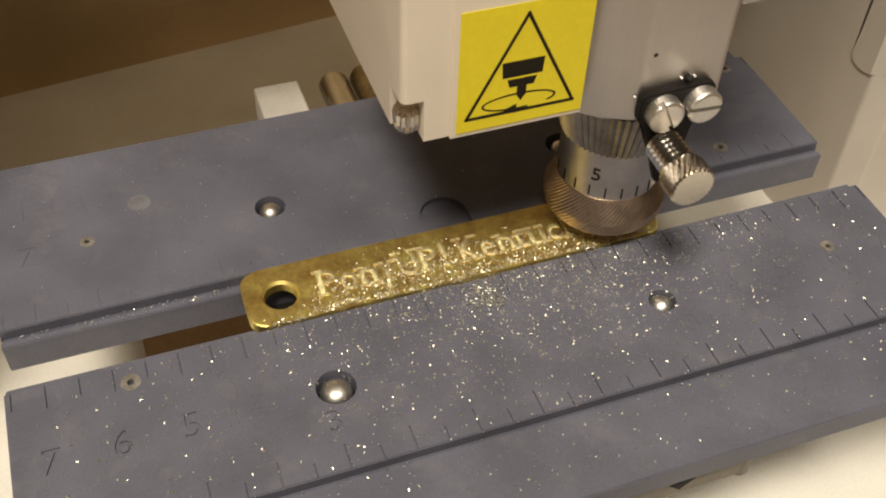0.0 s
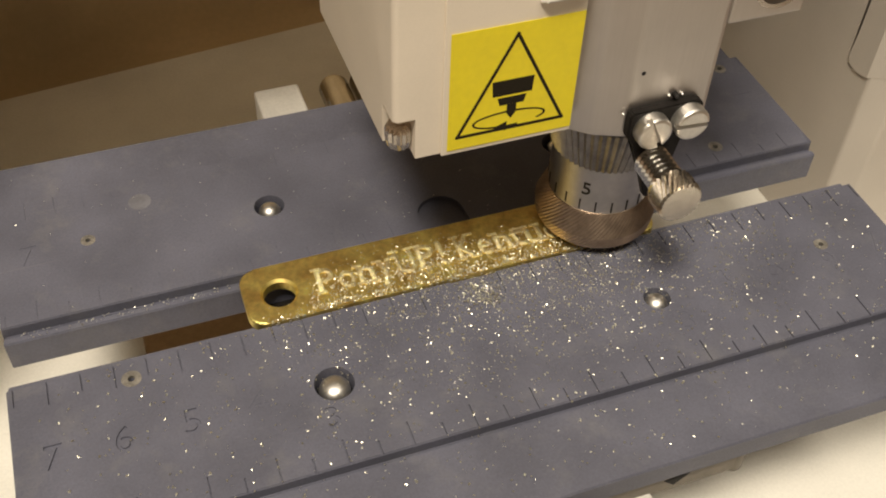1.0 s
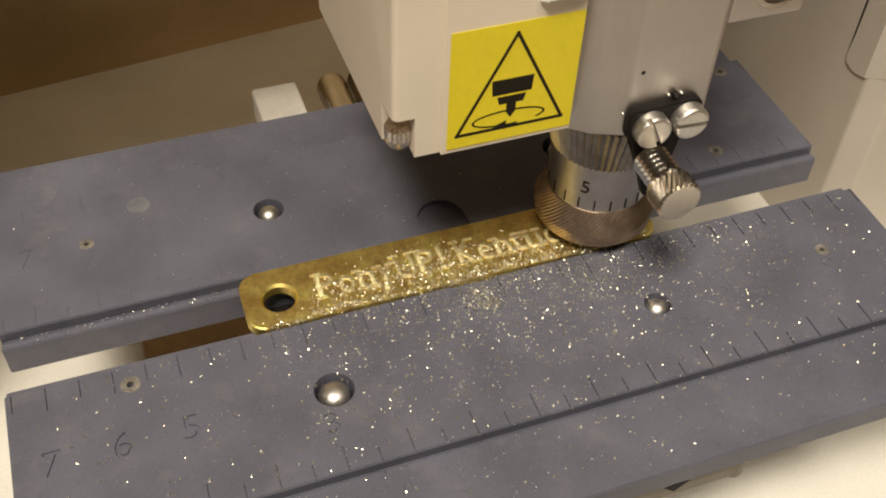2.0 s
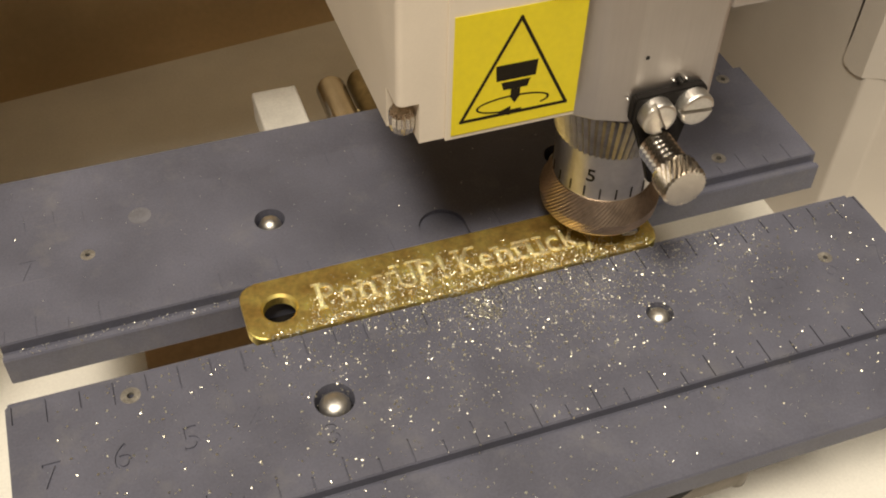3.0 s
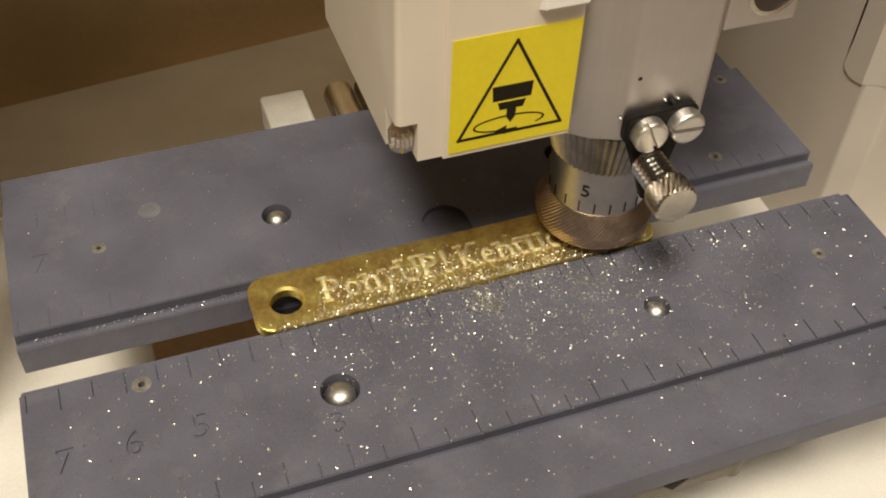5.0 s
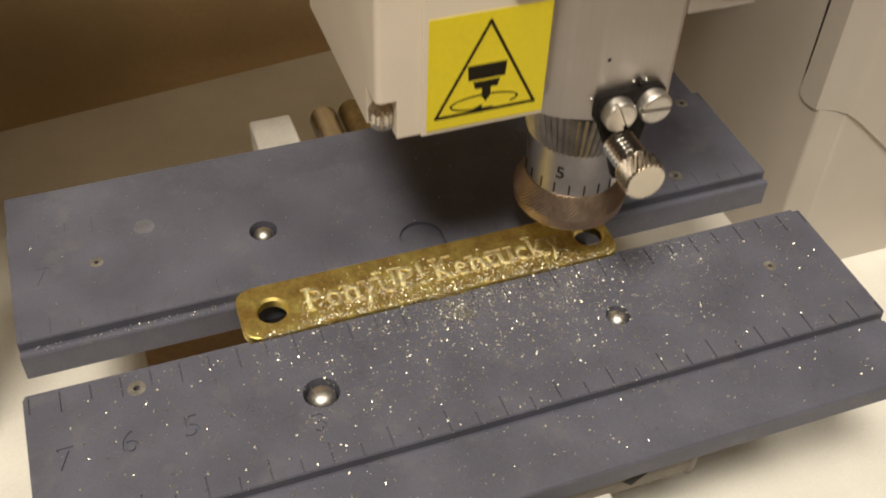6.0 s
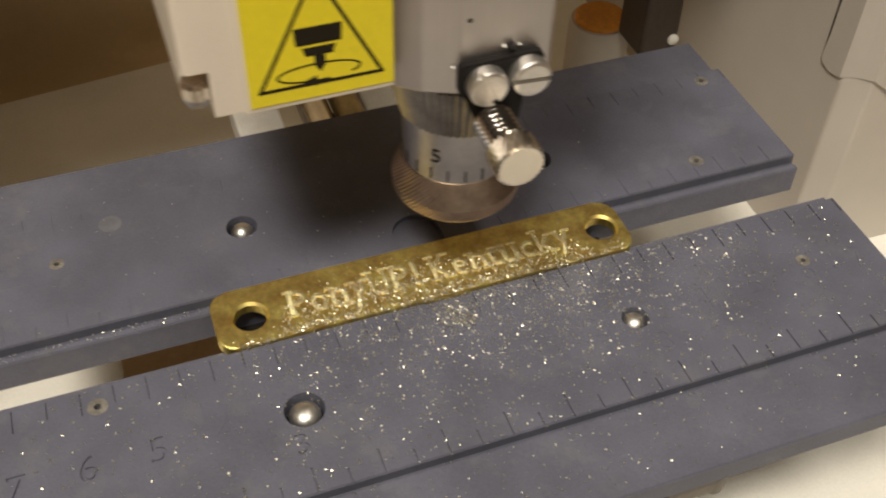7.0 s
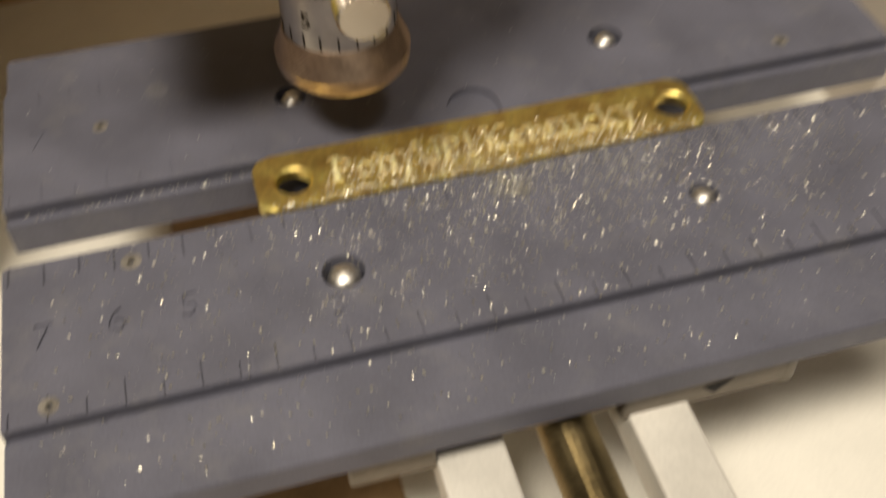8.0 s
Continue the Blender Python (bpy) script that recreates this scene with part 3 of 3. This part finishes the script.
# ---- the engraving head ----
def build_head():
    head = empty("engraver_spindle", "engraver spindle unit with cream cover, warning sticker and knurled nose", "spindle unit")
    yf = -0.38
    bm = prism([(-1.45, yf), (1.22, yf), (1.22, 3.6), (-1.45, 3.6)], 3.6, 14)
    bmesh.ops.bevel(bm, geom=[e for e in bm.edges if abs(e.verts[0].co.z - e.verts[1].co.z) > 1], offset=0.1, segments=4, affect="EDGES", profile=0.5)
    part("cover", carve(bm, [box(-1.6, -1.13, -0.6, 0.12, 3.4, 4.3)]), CREAM, head, "cream plastic cover", smooth=True)
    # solid black block; the hollow's shade is put into its colour
    part("underside_shade", box(-1.36, 1.13, 0.2, 3.5, 3.57, 4.4), BLACK, head, "black block for the shade in the cover's open underside")
    part("standoff", turned([(0.14, 3.56), (0.17, 3.62), (0.17, 4.3)], 24, at=(-1.27, 0.28, 0)), CREAM, head, smooth=True)
    part("front_panel", box(-0.76, 1.22, yf - 0.05, yf, 3.58, 14, 0.015), CREAM, head)
    ys = yf - 0.055
    st = part("warning_sticker", box(-0.68, 1.21, ys - 0.008, ys, 3.66, 5.62), YELLOW, head, "yellow warning sticker with rotating tool pictogram")
    yp = ys - 0.008

    def uv(u, v):
        return -0.68 + 1.87 * u, 5.62 - 1.97 * v

    def mark(name, pts):
        bm = bmesh.new()
        near, far = [], []
        for u, v in pts:
            x, z = uv(u, v)
            near.append(bm.verts.new((x, yp - 0.004, z)))
            far.append(bm.verts.new((x, yp + 0.002, z)))
        n = len(pts)
        bm.faces.new(near)
        for q in range(n):
            bm.faces.new((near[q], near[(q + 1) % n], far[(q + 1) % n], far[q]))
        part(name, bm, INK, st, "black ink")

    def bar(name, p, q, t):
        d = math.hypot(q[0] - p[0], q[1] - p[1])
        nx, ny = -(q[1] - p[1]) / d * t, (q[0] - p[0]) / d * t
        ex, ey = (q[0] - p[0]) / d * t, (q[1] - p[1]) / d * t
        mark(name, [(p[0] - ex + nx, p[1] - ey + ny), (q[0] + ex + nx, q[1] + ey + ny), (q[0] + ex - nx, q[1] + ey - ny), (p[0] - ex - nx, p[1] - ey - ny)])

    tri = [(0.5, 0.085), (0.075, 0.885), (0.925, 0.885)]
    for p, q in zip(tri, tri[1:] + tri[:1]):
        bar("triangle_side", p, q, 0.0125)
    mark("tool_chuck", [(0.33, 0.455), (0.66, 0.455), (0.65, 0.585), (0.34, 0.585)])
    mark("tool_collet", [(0.38, 0.605), (0.61, 0.605), (0.59, 0.67), (0.40, 0.67)])
    mark("tool_tip", [(0.46, 0.672), (0.535, 0.672), (0.535, 0.745), (0.497, 0.80), (0.46, 0.745)])
    bm = bmesh.new()
    ring = []
    for q in range(48):
        a = 2 * math.pi * q / 48
        pts = []
        for k, yy in ((1.0, yp - 0.004), (0.94, yp - 0.004), (0.94, yp + 0.002), (1.0, yp + 0.002)):
            x, z = uv(0.485 + 0.295 * k * math.cos(a), 0.80 + (0.072 - (0.013 if k < 1 else 0)) * math.sin(a))
            pts.append(bm.verts.new((x, yy, z)))
        ring.append(pts)
    for q in range(48):
        a, b = ring[q], ring[(q + 1) % 48]
        if 5 <= q <= 9:
            continue
        for k in range(4):
            bm.faces.new((a[k], b[k], b[(k + 1) % 4], a[(k + 1) % 4]))
    part("turn_ring", bm, INK, st, "black ink")
    mark("arrow_head", [(0.36, 0.865), (0.47, 0.825), (0.465, 0.905)])

    # whiter wedge above the sticker, put in for an overexposed highlight on the cover
    bm = bmesh.new()
    v = [bm.verts.new(p) for p in ((0.5, yf - 0.06, 5.86), (1.2, yf - 0.06, 5.86), (1.2, yf - 0.2, 5.93), (0.56, yf - 0.2, 5.93), (0.6, yf - 0.06, 6.5), (1.2, yf - 0.06, 6.5))]
    for f in ((0, 1, 2, 3), (3, 2, 5, 4), (0, 3, 4), (1, 5, 2), (0, 4, 5, 1)):
        bm.faces.new([v[k] for k in f])
    bmesh.ops.bevel(bm, geom=bm.edges[:], offset=0.02, segments=2, affect="EDGES")
    part("highlight_wedge", bm, GLOSS, head, "white wedge standing for a bright highlight on the cover")
    # spindle block
    part("spindle_block", prism([(1.23, 0.05), (1.32, -0.16), (1.62, -0.40), (2.06, -0.58), (3.36, -0.58), (3.42, -0.52), (3.42, 3.2), (1.23, 3.2)], 3.32, 14, 0.04), BRUSHED, head, "brushed aluminium spindle block")
    arm = part("side_arm", box(3.4, 4.6, -0.576, 2.6, 5.03, 14, 0.04), BRUSHED, head, "aluminium side arm")
    part("screw_rim", annulus(0.36, 0.43, 0.0, 0.03, (4.12, -0.576, 5.62), 40, "y"), STEEL, arm, "bright rim of a countersunk screw")
    part("socket_screw", turned([(0.36, 0.0), (0.36, 0.012)], 40, "y", (4.12, -0.576, 5.62)), DARK, arm, "dark socket screw")
    # socket and pin hole are raised discs coloured as shaded openings
    part("socket", turned([(0.17, 0.012), (0.17, 0.018)], 6, "y", (4.12, -0.576, 5.62)), HOLE_SHADE, arm)
    part("pin_hole", turned([(0.035, 0.578), (0.035, 0.584)], 16, "y", (2.19, 0, 4.47)), HOLE_SHADE, head)
    part("set_screw", turned([(0.045, 0.575), (0.045, 0.66), (0.03, 0.68)], 16, "y", (2.78, 0, 3.98)), BLACK, head, smooth=True)
    # small steel dots added for the bright reflections above the bracket
    for px, pz in ((2.68, 3.98), (2.9, 3.96), (1.97, 3.8)):
        part("glint_dot", turned([(0.022, 0.575), (0.026, 0.6), (0.01, 0.625)], 10, "y", (px, 0, pz)), PIN, head, smooth=True)
    ax, ay = 2.6, 0.75
    part("spindle_collar", turned([(0.9, 3.1), (0.98, 3.22), (0.98, 3.33)], 48, at=(ax, ay, 0)), BLACK, head)
    # copper band put in for the orange glint along the collar's upper edge
    part("copper_glint_band", turned([(0.93, 3.15), (1.0, 3.18), (0.93, 3.21)], 48, at=(ax, ay, 0)), COPPER, head)
    part("upper_knurl", turned([(0.86, 2.08), (0.92, 2.12), (1.18, 3.08), (1.12, 3.15)], at=(ax, ay, 0), knurl=0.045, teeth=58), KNURL, head, "knurled nickel collar")
    ring = part("scale_ring", turned([(0.86, 1.16), (0.86, 2.1)], 72, at=(ax, ay, 0)), RING, head, "satin steel scale ring", smooth=True)
    for q in range(20):
        a = radians(-123.5 + 4 + 18 * q)
        bm = box(-0.014, 0.014, -0.868, -0.85, 1.2, 1.42)
        bm.transform(Matrix.Translation((ax, ay, 0)) @ Matrix.Rotation(a + math.pi / 2, 4, "Z"))
        part("scale_tick", bm, INK, ring)
    a = radians(-123.5 - 9)
    lettering("digit", "5", 0.36, INK, ring, Matrix.Translation((ax + 0.863 * math.cos(a), ay + 0.863 * math.sin(a), 1.66)) @ Matrix.Rotation(a + math.pi / 2, 4, "Z")
              @ Matrix.Rotation(math.pi / 2, 4, "X"), depth=0.008)
    part("nose_ring", turned([(0.5, 0.42), (0.95, 0.43), (1.03, 0.53), (1.05, 0.74), (0.88, 1.16)], at=(ax, ay, 0), knurl=0.012, teeth=84, diamond=22), BRONZE, head, "tarnished knurled nose ring")
    part("cutter", turned([(0.02, 0.28), (0.16, 0.42), (0.2, 0.5)], 24, at=(ax, ay, 0)), STEEL, head)
    # clamp bracket in front of the spindle
    out = [(2.02, 3.82), (2.07, 3.87), (3.12, 3.9), (3.22, 3.83), (3.22, 3.55), (2.95, 3.3), (2.85, 2.45), (2.7, 2.1), (2.55, 2.1), (2.4, 2.6), (2.15, 3.3), (2.02, 3.45)]
    bm = bmesh.new()
    near = [bm.verts.new((x, -0.74, z)) for x, z in out]
    far = [bm.verts.new((x, -0.585, z)) for x, z in out]
    bm.faces.new(near)
    bm.faces.new(far)
    for q in range(len(out)):
        bm.faces.new((near[q], near[(q + 1) % len(out)], far[(q + 1) % len(out)], far[q]))
    bmesh.ops.bevel(bm, geom=bm.edges[:], offset=0.02, segments=2, affect="EDGES")
    br = part("clamp_bracket", bm, BLACK, head, "black oxide clamp bracket")
    for x, z, turn in ((2.37, 3.58, 65), (2.98, 3.61, 5)):
        bm = turned([(0.275, 0.0), (0.275, 0.17), (0.26, 0.2), (0.225, 0.21)], 36, "y")
        slot = box(-0.4, 0.4, -0.35, -0.11, -0.036, 0.036)
        slot.transform(Matrix.Rotation(radians(turn), 4, "Y"))
        bm = carve(bm, [slot])
        bm.transform(Matrix.Translation((x, -0.74, z)))
        part("slotted_screw", bm, PIN, br, "slotted steel screw")
    prof = []
    for q in range(6):
        prof += [(0.28, 0.74 + 0.1 * q), (0.215, 0.79 + 0.1 * q)]
    th = part("thumb_screw", turned(prof + [(0.2, 1.34)], 32, "y", (2.53, 0, 2.88)), STEEL, head, "knurled steel thumb screw", smooth=True)
    part("knob", turned([(0.25, 1.16), (0.34, 1.22), (0.36, 1.28), (0.36, 1.6), (0.335, 1.64)], axis="y", at=(2.58, 0, 2.78), knurl=0.03, teeth=26, diamond=11), NICKEL, th)
    part("cover_screw_head", turned([(0.1, -0.2), (0.16, -0.18), (0.2, -0.05), (0.2, 0.12), (0.17, 0.2)], axis="z", at=(-1.28, -0.1, 3.86), knurl=0.03, teeth=14), NICKEL, head, "notched shiny screw head")
    return head


build_room()
build_machine()
build_carriage()
build_jaw("front_vise_jaw", -2.88, 0.2, 1.4, True)
build_jaw("rear_vise_jaw", 1.25, 1.2, 0.2, False)
build_plate()
build_chips()
HEAD = build_head()


def motions():
    walk(HEAD, HEAD_ROWS)
    for thing in TABLE_THINGS:
        walk(thing, TABLE_ROWS)


motions()
